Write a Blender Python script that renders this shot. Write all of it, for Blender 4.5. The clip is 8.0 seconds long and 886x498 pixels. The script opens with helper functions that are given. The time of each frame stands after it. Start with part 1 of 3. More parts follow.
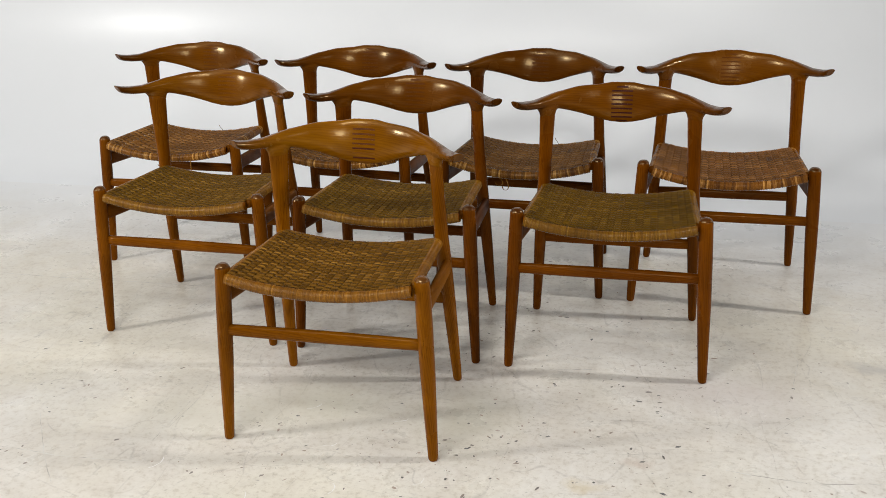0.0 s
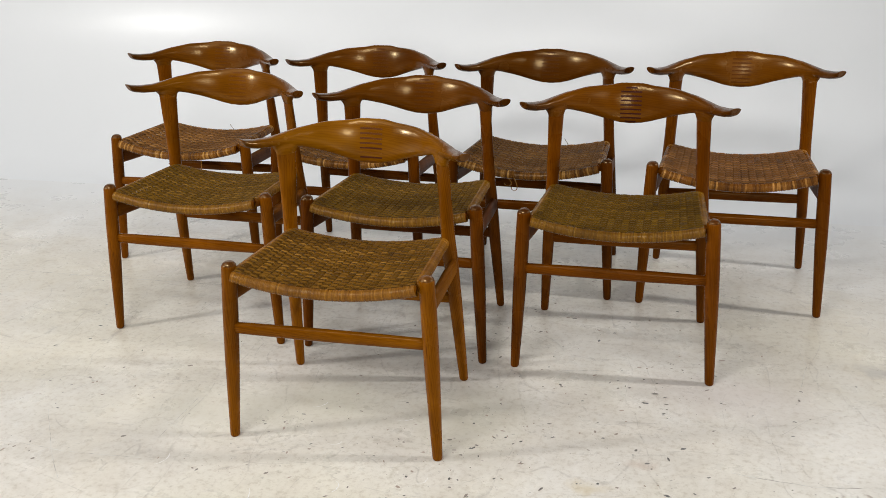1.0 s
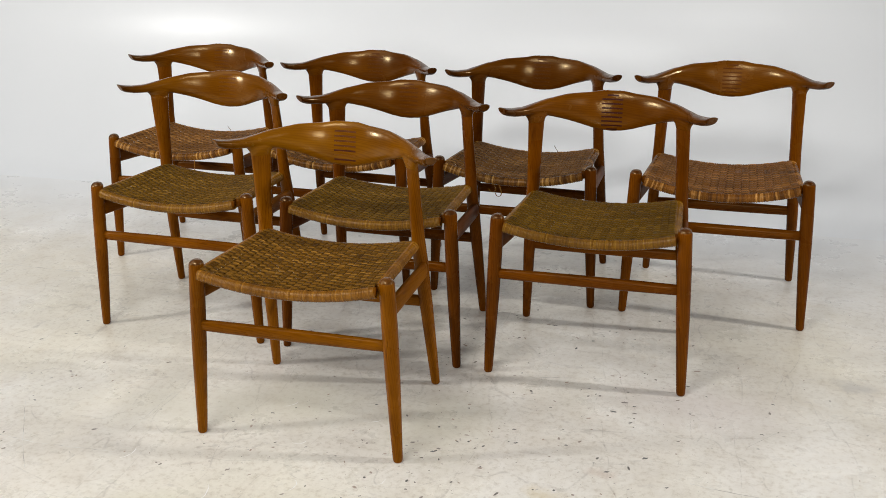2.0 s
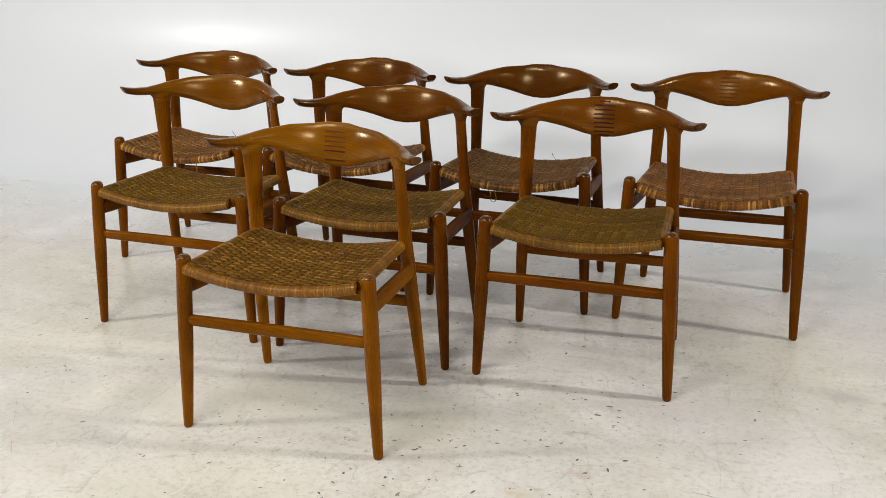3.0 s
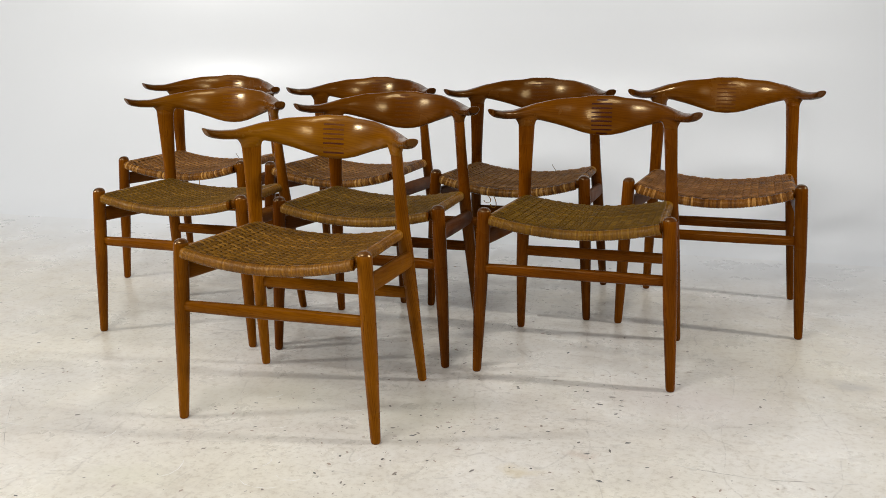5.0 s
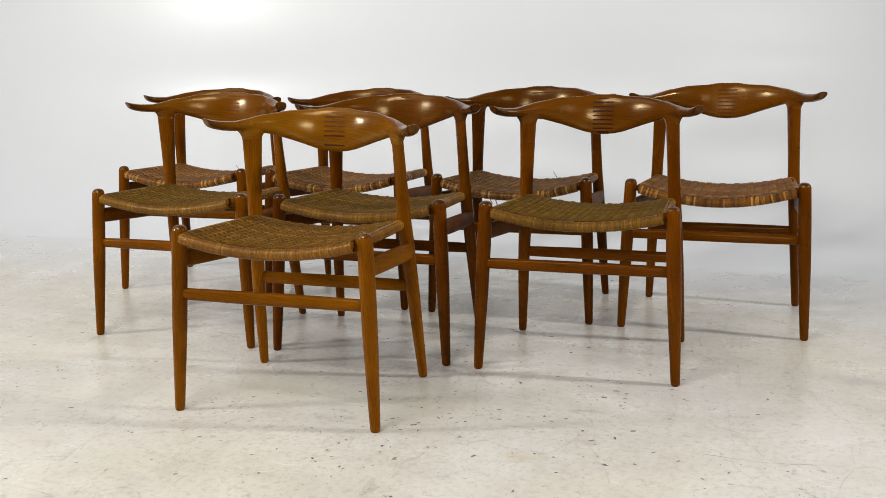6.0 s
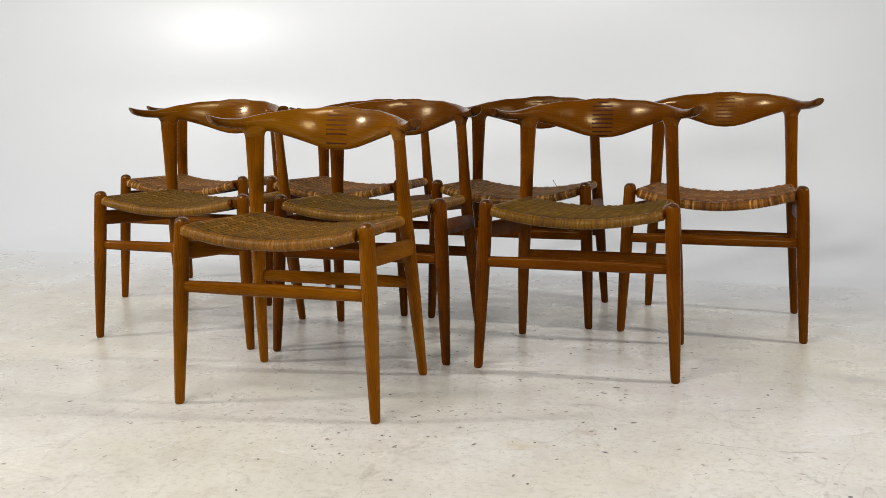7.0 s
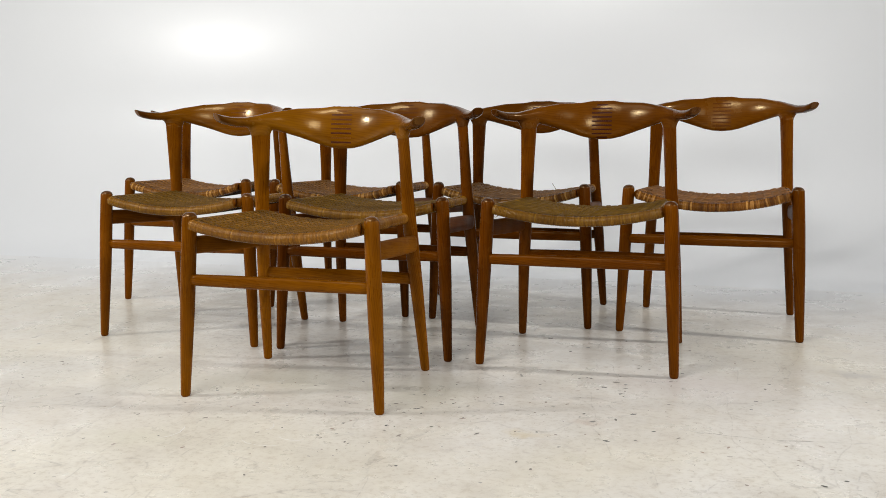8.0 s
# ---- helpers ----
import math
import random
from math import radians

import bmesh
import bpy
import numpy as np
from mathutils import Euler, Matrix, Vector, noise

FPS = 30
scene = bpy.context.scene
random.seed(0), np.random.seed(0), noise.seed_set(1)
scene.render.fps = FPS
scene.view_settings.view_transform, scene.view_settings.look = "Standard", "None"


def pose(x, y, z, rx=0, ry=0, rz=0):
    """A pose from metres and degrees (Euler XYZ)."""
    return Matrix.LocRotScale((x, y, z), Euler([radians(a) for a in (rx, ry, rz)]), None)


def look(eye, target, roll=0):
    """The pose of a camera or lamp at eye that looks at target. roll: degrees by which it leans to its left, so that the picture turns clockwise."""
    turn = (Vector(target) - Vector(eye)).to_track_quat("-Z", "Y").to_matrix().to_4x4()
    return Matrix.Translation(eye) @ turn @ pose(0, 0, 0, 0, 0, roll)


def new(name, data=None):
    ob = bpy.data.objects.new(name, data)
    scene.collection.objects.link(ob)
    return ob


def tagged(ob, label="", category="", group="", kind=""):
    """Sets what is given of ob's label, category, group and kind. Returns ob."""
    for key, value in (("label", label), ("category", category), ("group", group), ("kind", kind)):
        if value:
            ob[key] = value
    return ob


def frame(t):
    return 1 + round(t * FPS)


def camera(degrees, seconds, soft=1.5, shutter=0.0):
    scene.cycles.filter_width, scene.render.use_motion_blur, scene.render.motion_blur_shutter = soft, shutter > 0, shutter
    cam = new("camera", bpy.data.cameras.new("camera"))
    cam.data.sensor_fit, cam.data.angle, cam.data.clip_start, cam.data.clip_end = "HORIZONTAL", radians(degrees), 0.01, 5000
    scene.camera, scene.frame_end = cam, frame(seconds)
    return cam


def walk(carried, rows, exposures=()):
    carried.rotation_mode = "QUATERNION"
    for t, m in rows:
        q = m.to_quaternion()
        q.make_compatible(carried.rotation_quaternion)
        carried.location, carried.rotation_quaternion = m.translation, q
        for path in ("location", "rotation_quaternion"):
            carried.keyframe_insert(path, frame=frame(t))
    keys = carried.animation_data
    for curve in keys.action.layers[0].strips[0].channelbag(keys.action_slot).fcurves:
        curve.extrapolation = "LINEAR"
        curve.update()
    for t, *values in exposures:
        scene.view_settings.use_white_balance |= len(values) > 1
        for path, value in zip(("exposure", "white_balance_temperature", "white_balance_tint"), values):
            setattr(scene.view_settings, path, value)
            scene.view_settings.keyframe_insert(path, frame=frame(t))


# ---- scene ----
cam = camera(48.66, 8.0, soft=0.4)
# seconds, x, y, z, yaw, pitch, roll
ROWS = [
    (0.0, 0.7618, -1.9251, 1.3195, 12.826, -21.354, 1.475),
    (0.5, 0.7634, -1.9269, 1.3177, 13.114, -21.321, 1.472),
    (1.0, 0.7850, -1.9223, 1.3156, 13.822, -21.251, 1.425),
    (1.5, 0.8600, -1.9122, 1.3163, 15.063, -21.116, 1.336),
    (2.0, 0.9580, -1.8895, 1.3070, 16.366, -20.773, 1.055),
    (3.5, 1.0931, -1.8976, 1.2243, 18.602, -18.702, 0.819),
    (4.0, 1.1118, -1.9359, 1.1701, 18.717, -17.661, 1.077),
    (4.5, 1.1163, -1.9425, 1.1082, 18.672, -16.347, 1.274),
    (6.0, 1.1112, -1.9584, 0.8683, 18.631, -11.656, 1.259),
    (6.5, 1.1124, -1.9715, 0.8015, 18.641, -10.283, 1.127),
    (7.0, 1.1126, -1.9918, 0.7606, 18.553, -9.341, 0.975),
    (7.5, 1.1073, -2.0148, 0.7288, 18.426, -8.751, 0.838),
    (8.0, 1.1097, -2.0466, 0.7119, 18.307, -8.284, 0.746),
]
EXPOSURE = 0.33
walk(cam, [(t, pose(x, y, z, 90 + pitch, roll, yaw)) for t, x, y, z, yaw, pitch, roll in ROWS],
     [(0.0, EXPOSURE), (8.0, EXPOSURE)])

# ---- light: a windowless white photo studio with softboxes ----
world = bpy.data.worlds.new("world")
scene.world = world
world.use_nodes = True
world.node_tree.nodes["Background"].inputs[0].default_value = (0.8, 0.85, 0.9, 1)
world.node_tree.nodes["Background"].inputs[1].default_value = 0.05


def softbox(name, eye, target, wide, high, watts, colour=(1, 1, 1), spread=180):
    data = bpy.data.lights.new(name, "AREA")
    data.shape, data.size, data.size_y, data.energy, data.color = "RECTANGLE", wide, high, watts, colour
    data.spread = radians(spread)
    ob = new(name, data)
    ob.matrix_world = look(eye, target)
    return ob


WARM = (1.0, 0.98, 0.94)
softbox("softbox_ceiling", (-1.7, -0.6, 3.3), (-1.3, -0.3, 0), 3.8, 3.0, 36, WARM)
# added fill with no known source, brightens the upper part of the wall
softbox("softbox_backdrop", (0.4, 1.3, 3.3), (0.4, 2.7, 2.1), 5.0, 0.3, 8, WARM, 75)
softbox("softbox_overhead", (-0.4, -1.7, 2.95), (-0.1, 0.2, 0.3), 1.3, 0.5, 40, WARM)
softbox("softbox_behind", (0.95, -4.2, 1.65), (0.4, 2.7, 1.9), 0.8, 0.6, 40, WARM)
softbox("softbox_key", (-4.35, -1.62, 2.2), (0.2, 0.6, 0.3), 0.32, 0.32, 88, WARM)
softbox("softbox_side_right", (4.0, 0.85, 2.25), (0.4, 0.2, 0.0), 0.17, 0.17, 14, WARM, 85)
softbox("softbox_front_right", (2.9, -2.0, 1.7), (0.2, 1.6, 0.7), 0.7, 0.7, 6)


# ---- materials ----
def material(name):
    mat = bpy.data.materials.new(name)
    mat.use_nodes = True
    nt = mat.node_tree
    return mat, nt, nt.nodes["Principled BSDF"]


def node(nt, kind, ins=(), **props):
    n = nt.nodes.new(kind)
    for key, value in props.items():
        if key == "operation":
            n.operation = value
        elif key == "blend_type":
            n.blend_type = value
        elif key == "attribute_name":
            n.attribute_name = value
        elif key == "data_type":
            n.data_type = value
        elif key == "feature":
            n.feature = value
        elif key == "wave_type":
            n.wave_type = value
        elif key == "bands_direction":
            n.bands_direction = value
    for key, value in dict(ins).items():
        if isinstance(value, bpy.types.NodeSocket):
            nt.links.new(value, n.inputs[key])
        else:
            n.inputs[key].default_value = value
    return n


def ramp(nt, fac, stops):
    n = nt.nodes.new("ShaderNodeValToRGB")
    nt.links.new(fac, n.inputs[0])
    els = n.color_ramp.elements
    while len(els) < len(stops):
        els.new(0.5)
    for el, (at, colour) in zip(els, stops):
        el.position = at
        el.color = (*colour, 1) if len(colour) == 3 else colour
    return n.outputs[0]


def mix(nt, fac, a, b, how="MIX"):
    n = nt.nodes.new("ShaderNodeMix")
    n.data_type, n.blend_type = "RGBA", how
    for key, value in ((0, fac), (6, a), (7, b)):
        if isinstance(value, bpy.types.NodeSocket):
            nt.links.new(value, n.inputs[key])
        else:
            n.inputs[key].default_value = value
    return n.outputs[2]


def wood_material(name, dark, mid, light, rough=0.3, pores=0.75, handled=False, gloss=0.26):
    """Oiled oak or teak; the grain runs along the third part of the attribute 'grain'."""
    mat, nt, bsdf = material(name)
    at = node(nt, "ShaderNodeAttribute", attribute_name="grain").outputs["Vector"]
    rnd = node(nt, "ShaderNodeObjectInfo")
    shift = node(nt, "ShaderNodeVectorMath", {0: at, 1: node(nt, "ShaderNodeCombineXYZ", {0: rnd.outputs["Random"], 1: rnd.outputs["Random"], 2: rnd.outputs["Random"]}).outputs[0]}, operation="ADD").outputs[0]
    long = node(nt, "ShaderNodeVectorMath", {0: shift, 1: (1, 1, 0.07)}, operation="MULTIPLY").outputs[0]
    warp = node(nt, "ShaderNodeTexNoise", {"Vector": long, "Scale": 26.0, "Detail": 3.0}).outputs["Fac"]
    wave = node(nt, "ShaderNodeTexWave", {"Vector": long, "Scale": 105.0, "Distortion": 8.0, "Detail": 2.5, "Detail Scale": 0.7}, wave_type="BANDS", bands_direction="DIAGONAL").outputs["Fac"]
    fibre_v = node(nt, "ShaderNodeVectorMath", {0: shift, 1: (1, 1, 0.05)}, operation="MULTIPLY").outputs[0]
    fibre = node(nt, "ShaderNodeTexNoise", {"Vector": fibre_v, "Scale": 620.0, "Detail": 4.0, "Roughness": 0.65}).outputs["Fac"]
    tone = node(nt, "ShaderNodeTexNoise", {"Vector": shift, "Scale": 5.0, "Detail": 2.0}).outputs["Fac"]
    c1 = ramp(nt, wave, [(0.02, dark), (0.22, mid), (0.9, light)])
    c2 = ramp(nt, warp, [(0.3, dark), (0.5, mid), (0.72, light)])
    c = mix(nt, 0.68, c1, c2)
    streak_v = node(nt, "ShaderNodeVectorMath", {0: shift, 1: (1, 1, 0.25)}, operation="MULTIPLY").outputs[0]
    streaks = node(nt, "ShaderNodeMapRange", {0: node(nt, "ShaderNodeTexNoise", {"Vector": streak_v, "Scale": 38.0, "Detail": 2.0}).outputs["Fac"], 1: 0.38, 2: 0.62, 3: 0.15 * pores, 4: 1.1 * pores}).outputs[0]
    c = mix(nt, streaks, c, ramp(nt, fibre, [(0.34, (0.40, 0.33, 0.27)), (0.50, (1.06, 1.06, 1.06))]), "MULTIPLY")
    c = mix(nt, 0.75, c, ramp(nt, tone, [(0.35, (0.62, 0.56, 0.50)), (0.65, (1.10, 1.08, 1.04))]), "MULTIPLY")
    if handled:  # dark patina on the horns, from long use
        along = node(nt, "ShaderNodeMath", {0: node(nt, "ShaderNodeSeparateXYZ", {0: at}).outputs[2]}, operation="ABSOLUTE").outputs[0]
        rough_edge = node(nt, "ShaderNodeMath", {0: node(nt, "ShaderNodeTexNoise", {"Vector": at, "Scale": 22.0, "Detail": 3.0}).outputs["Fac"], 1: 0.06}, operation="MULTIPLY").outputs[0]
        along = node(nt, "ShaderNodeMath", {0: along, 1: rough_edge}, operation="ADD").outputs[0]
        c = mix(nt, ramp(nt, along, [(0.217, (0, 0, 0)), (0.305, (1, 1, 1))]), c, mix(nt, 1.0, c, (0.42, 0.36, 0.34, 1), "MULTIPLY"))
    c = mix(nt, 1.0, c, rnd.outputs["Color"], "MULTIPLY")
    nt.links.new(c, bsdf.inputs["Base Color"])
    smear = node(nt, "ShaderNodeTexNoise", {"Vector": shift, "Scale": 14.0, "Detail": 4.0}).outputs["Fac"]
    r = node(nt, "ShaderNodeMapRange", {0: smear, 1: 0.3, 2: 0.7, 3: rough - 0.06, 4: rough + 0.12}).outputs[0]
    nt.links.new(r, bsdf.inputs["Roughness"])
    bsdf.inputs["Specular IOR Level"].default_value = gloss
    bsdf.inputs["Specular Tint"].default_value = (1.0, 0.76, 0.40, 1)
    bump = node(nt, "ShaderNodeBump", {"Strength": 0.12, "Distance": 0.001, "Height": fibre})
    nt.links.new(bump.outputs[0], bsdf.inputs["Normal"])
    return mat


WOOD = wood_material("oiled_wood", (0.096, 0.0270, 0.0006), (0.139, 0.0430, 0.0010), (0.186, 0.063, 0.0016), 0.22, 0.7, False, 0.11)
RAIL_WOOD = wood_material("dull_rail_wood", (0.095, 0.0270, 0.0006), (0.130, 0.0410, 0.0009), (0.170, 0.058, 0.0014), 0.45, 0.65, False, 0.05)
BACK_WOOD = wood_material("oiled_back_wood", (0.110, 0.0340, 0.0006), (0.144, 0.0490, 0.0009), (0.182, 0.067, 0.0014), 0.19, 0.28, True, 0.4)
HORN_END = wood_material("horn_end_grain", (0.075, 0.024, 0.002), (0.100, 0.034, 0.003), (0.13, 0.047, 0.004), 0.25, 0.5, False, 0.3)
END_WOOD = wood_material("dark_end_grain", (0.055, 0.017, 0.003), (0.080, 0.026, 0.004), (0.11, 0.038, 0.006), 0.12, 0.5, False, 0.8)


def cane_material(name, dark, mid, light, gloss=0.05, rough=0.2):
    mat, nt, bsdf = material(name)
    geo = node(nt, "ShaderNodeNewGeometry")
    obj = node(nt, "ShaderNodeTexCoord").outputs["Object"]
    c = ramp(nt, geo.outputs["Random Per Island"], [(0.0, dark), (0.4, mid), (0.7, mid), (1.0, light)])
    patch = node(nt, "ShaderNodeTexNoise", {"Vector": obj, "Scale": 7.0, "Detail": 4.0}).outputs["Fac"]
    c = mix(nt, 0.7, c, ramp(nt, patch, [(0.32, (0.66, 0.62, 0.58)), (0.62, (1.15, 1.12, 1.05))]), "MULTIPLY")
    fine = node(nt, "ShaderNodeTexNoise", {"Vector": obj, "Scale": 260.0, "Detail": 2.0}).outputs["Fac"]
    c = mix(nt, 0.4, c, ramp(nt, fine, [(0.36, (0.5, 0.46, 0.4)), (0.62, (1.2, 1.2, 1.15))]), "MULTIPLY")
    info = node(nt, "ShaderNodeObjectInfo").outputs["Color"]
    c = mix(nt, 1.0, c, info, "MULTIPLY")
    nt.links.new(c, bsdf.inputs["Base Color"])
    r = node(nt, "ShaderNodeMapRange", {0: fine, 1: 0.3, 2: 0.7, 3: rough, 4: rough + 0.12}).outputs[0]
    nt.links.new(r, bsdf.inputs["Roughness"])
    bsdf.inputs["Specular IOR Level"].default_value = gloss
    bsdf.inputs["Specular Tint"].default_value = (1.0, 0.86, 0.6, 1)
    return mat


CANE_OLIVE = cane_material("aged_olive_cane", (0.072, 0.034, 0.0045), (0.102, 0.050, 0.007), (0.14, 0.070, 0.011), 0.08, 0.3)
CANE_RED = cane_material("aged_brown_cane", (0.080, 0.034, 0.008), (0.120, 0.052, 0.012), (0.17, 0.078, 0.020), 0.08, 0.3)
CANE_OLIVE_WEFT = cane_material("aged_olive_cross_cane", (0.105, 0.051, 0.007), (0.170, 0.086, 0.013), (0.31, 0.170, 0.036), 0.1, 0.28)
CANE_RED_WEFT = cane_material("aged_brown_cross_cane", (0.128, 0.056, 0.014), (0.195, 0.091, 0.025), (0.36, 0.195, 0.064), 0.1, 0.28)
CANE_GOLD = cane_material("shiny_gold_cane", (0.140, 0.058, 0.004), (0.195, 0.083, 0.006), (0.28, 0.13, 0.012), 0.36, 0.16)
CANE_BANDED = cane_material("shiny_banded_cane", (0.075, 0.026, 0.003), (0.160, 0.062, 0.006), (0.46, 0.25, 0.06), 0.36, 0.18)
# returning strands below: shade inside the seat is put into this dark colour
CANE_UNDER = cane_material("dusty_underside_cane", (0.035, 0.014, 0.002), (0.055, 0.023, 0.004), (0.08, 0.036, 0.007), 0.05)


def inlay_material(name, colour, deep):
    mat, nt, bsdf = material(name)
    obj = node(nt, "ShaderNodeTexCoord").outputs["Object"]
    v = node(nt, "ShaderNodeVectorMath", {0: obj, 1: (0.1, 1, 1)}, operation="MULTIPLY").outputs[0]
    n = node(nt, "ShaderNodeTexNoise", {"Vector": v, "Scale": 420.0, "Detail": 3.0}).outputs["Fac"]
    tone = node(nt, "ShaderNodeObjectInfo").outputs["Color"]
    nt.links.new(mix(nt, 1.0, ramp(nt, n, [(0.35, deep), (0.65, colour)]), tone, "MULTIPLY"), bsdf.inputs["Base Color"])
    bsdf.inputs["Roughness"].default_value = 0.4
    bsdf.inputs["Specular IOR Level"].default_value = 0.08
    return mat


INLAY_DARK = inlay_material("dark_inlay_wood", (0.062, 0.015, 0.0055), (0.034, 0.009, 0.004))
INLAY_MID = inlay_material("faded_inlay_wood", (0.085, 0.026, 0.0065), (0.058, 0.017, 0.0045))
INLAY_WORN = inlay_material("worn_inlay_wood", (0.124, 0.041, 0.0022), (0.098, 0.031, 0.0018))


def floor_material():
    mat, nt, bsdf = material("worn_white_floor_paint")
    obj = node(nt, "ShaderNodeTexCoord").outputs["Object"]
    big = node(nt, "ShaderNodeTexNoise", {"Vector": obj, "Scale": 1.3, "Detail": 6.0, "Roughness": 0.62}).outputs["Fac"]
    mid = node(nt, "ShaderNodeTexNoise", {"Vector": obj, "Scale": 7.0, "Detail": 7.0, "Roughness": 0.68}).outputs["Fac"]
    fine = node(nt, "ShaderNodeTexNoise", {"Vector": obj, "Scale": 60.0, "Detail": 5.0, "Roughness": 0.7}).outputs["Fac"]
    c = ramp(nt, big, [(0.30, (0.695, 0.655, 0.595)), (0.48, (0.75, 0.727, 0.685)), (0.70, (0.797, 0.783, 0.755))])
    c = mix(nt, 0.55, c, ramp(nt, mid, [(0.30, (0.80, 0.75, 0.69)), (0.44, (0.95, 0.935, 0.91)), (0.60, (1, 1, 1))]), "MULTIPLY")
    c = mix(nt, 0.8, c, ramp(nt, fine, [(0.36, (0.80, 0.77, 0.73)), (0.47, (0.97, 0.965, 0.955)), (0.62, (1.03, 1.03, 1.03))]), "MULTIPLY")
    yellow = node(nt, "ShaderNodeTexNoise", {"Vector": obj, "Scale": 0.9, "Detail": 5.0, "Roughness": 0.6}).outputs["Fac"]
    c = mix(nt, ramp(nt, yellow, [(0.45, (0, 0, 0)), (0.62, (1, 1, 1))]), c, mix(nt, 1.0, c, (1.0, 0.985, 0.915, 1), "MULTIPLY"))
    grime = node(nt, "ShaderNodeTexNoise", {"Vector": obj, "Scale": 24.0, "Detail": 9.0, "Roughness": 0.8}).outputs["Fac"]
    where = ramp(nt, mid, [(0.40, (1, 1, 1)), (0.56, (0.05, 0.05, 0.05))])
    c = mix(nt, mix(nt, 1.0, ramp(nt, grime, [(0.53, (0, 0, 0)), (0.68, (0.5, 0.5, 0.5))]), where, "MULTIPLY"), c, (0.40, 0.355, 0.30, 1))
    for at, stretch, turn in ((1.7, (1.0, 1.0, 1.0), 0.0), (2.6, (0.35, 1.5, 1.0), 7.0), (2.2, (1.6, 0.4, 1.0), 3.0)):  # hairline scratches
        line_v = node(nt, "ShaderNodeVectorMath", {0: obj, 1: stretch}, operation="MULTIPLY").outputs[0]
        line_v = node(nt, "ShaderNodeVectorMath", {0: line_v, 1: (turn, turn, 0)}, operation="ADD").outputs[0]
        line_n = node(nt, "ShaderNodeTexNoise", {"Vector": line_v, "Scale": at, "Detail": 3.0, "Roughness": 0.45}).outputs["Fac"]
        away = node(nt, "ShaderNodeMath", {0: node(nt, "ShaderNodeMath", {0: line_n, 1: 0.5}, operation="SUBTRACT").outputs[0]}, operation="ABSOLUTE").outputs[0]
        hair = ramp(nt, away, [(0.0005, (0.4, 0.4, 0.4)), (0.0018, (0, 0, 0))])
        gaps = ramp(nt, grime, [(0.45, (0, 0, 0)), (0.55, (1, 1, 1))])
        c = mix(nt, mix(nt, 1.0, hair, gaps, "MULTIPLY"), c, (0.33, 0.30, 0.27, 1))
    wipe_v = node(nt, "ShaderNodeVectorMath", {0: obj, 1: (0.8, 1.5, 1.0)}, operation="MULTIPLY").outputs[0]
    wipe = node(nt, "ShaderNodeTexNoise", {"Vector": wipe_v, "Scale": 3.6, "Detail": 7.0, "Roughness": 0.66, "Distortion": 0.6}).outputs["Fac"]
    c = mix(nt, 0.75, c, ramp(nt, wipe, [(0.32, (0.84, 0.825, 0.81)), (0.46, (0.955, 0.95, 0.94)), (0.60, (1.03, 1.03, 1.03))]), "MULTIPLY")
    # grazed paint in loose swarms, with grey and rusty specks
    swarm = ramp(nt, node(nt, "ShaderNodeTexNoise", {"Vector": obj, "Scale": 2.3, "Detail": 3.0}).outputs["Fac"], [(0.42, (0.12, 0.12, 0.12)), (0.58, (1, 1, 1))])
    wn = node(nt, "ShaderNodeTexNoise", {"Vector": obj, "Scale": 70.0, "Detail": 3.0}).outputs["Color"]
    sc = node(nt, "ShaderNodeVectorMath", {0: wn, 1: (0.02, 0.02, 0.02)}, operation="MULTIPLY").outputs[0]
    wv = node(nt, "ShaderNodeVectorMath", {0: obj, 1: sc}, operation="ADD").outputs[0]
    cell = node(nt, "ShaderNodeTexVoronoi", {"Vector": wv, "Scale": 55.0, "Randomness": 1.0})
    dots = ramp(nt, cell.outputs["Distance"], [(0.09, (1, 1, 1)), (0.20, (0, 0, 0))])
    pick = ramp(nt, node(nt, "ShaderNodeSeparateColor", {0: cell.outputs["Color"]}).outputs[0], [(0.84, (0, 0, 0)), (0.92, (0.8, 0.8, 0.8))])
    m1 = mix(nt, 1.0, mix(nt, 1.0, dots, pick, "MULTIPLY"), swarm, "MULTIPLY")
    speck = ramp(nt, node(nt, "ShaderNodeSeparateColor", {0: cell.outputs["Color"]}).outputs[1], [(0.3, (0.22, 0.21, 0.20)), (0.7, (0.42, 0.34, 0.28))])
    c = mix(nt, m1, c, speck)
    # second swarm: pale grey and pink grazes, larger and softer
    smudge_v = node(nt, "ShaderNodeVectorMath", {0: obj, 1: (1.0, 1.7, 1.0)}, operation="MULTIPLY").outputs[0]
    smudge = node(nt, "ShaderNodeTexNoise", {"Vector": smudge_v, "Scale": 15.0, "Detail": 8.0, "Roughness": 0.75}).outputs["Fac"]
    c = mix(nt, ramp(nt, smudge, [(0.58, (0, 0, 0)), (0.72, (0.6, 0.6, 0.6))]), c, (0.46, 0.42, 0.385, 1))
    fleck_v = node(nt, "ShaderNodeVectorMath", {0: wv, 1: (1.0, 2.2, 1.0)}, operation="MULTIPLY").outputs[0]
    fleck = node(nt, "ShaderNodeTexVoronoi", {"Vector": fleck_v, "Scale": 21.0, "Randomness": 1.0})
    fdot = ramp(nt, fleck.outputs["Distance"], [(0.05, (1, 1, 1)), (0.10, (0, 0, 0))])
    fpick = ramp(nt, node(nt, "ShaderNodeSeparateColor", {0: fleck.outputs["Color"]}).outputs[0], [(0.80, (0, 0, 0)), (0.86, (0.8, 0.8, 0.8))])
    c = mix(nt, mix(nt, 1.0, fdot, fpick, "MULTIPLY"), c, (0.17, 0.155, 0.145, 1))
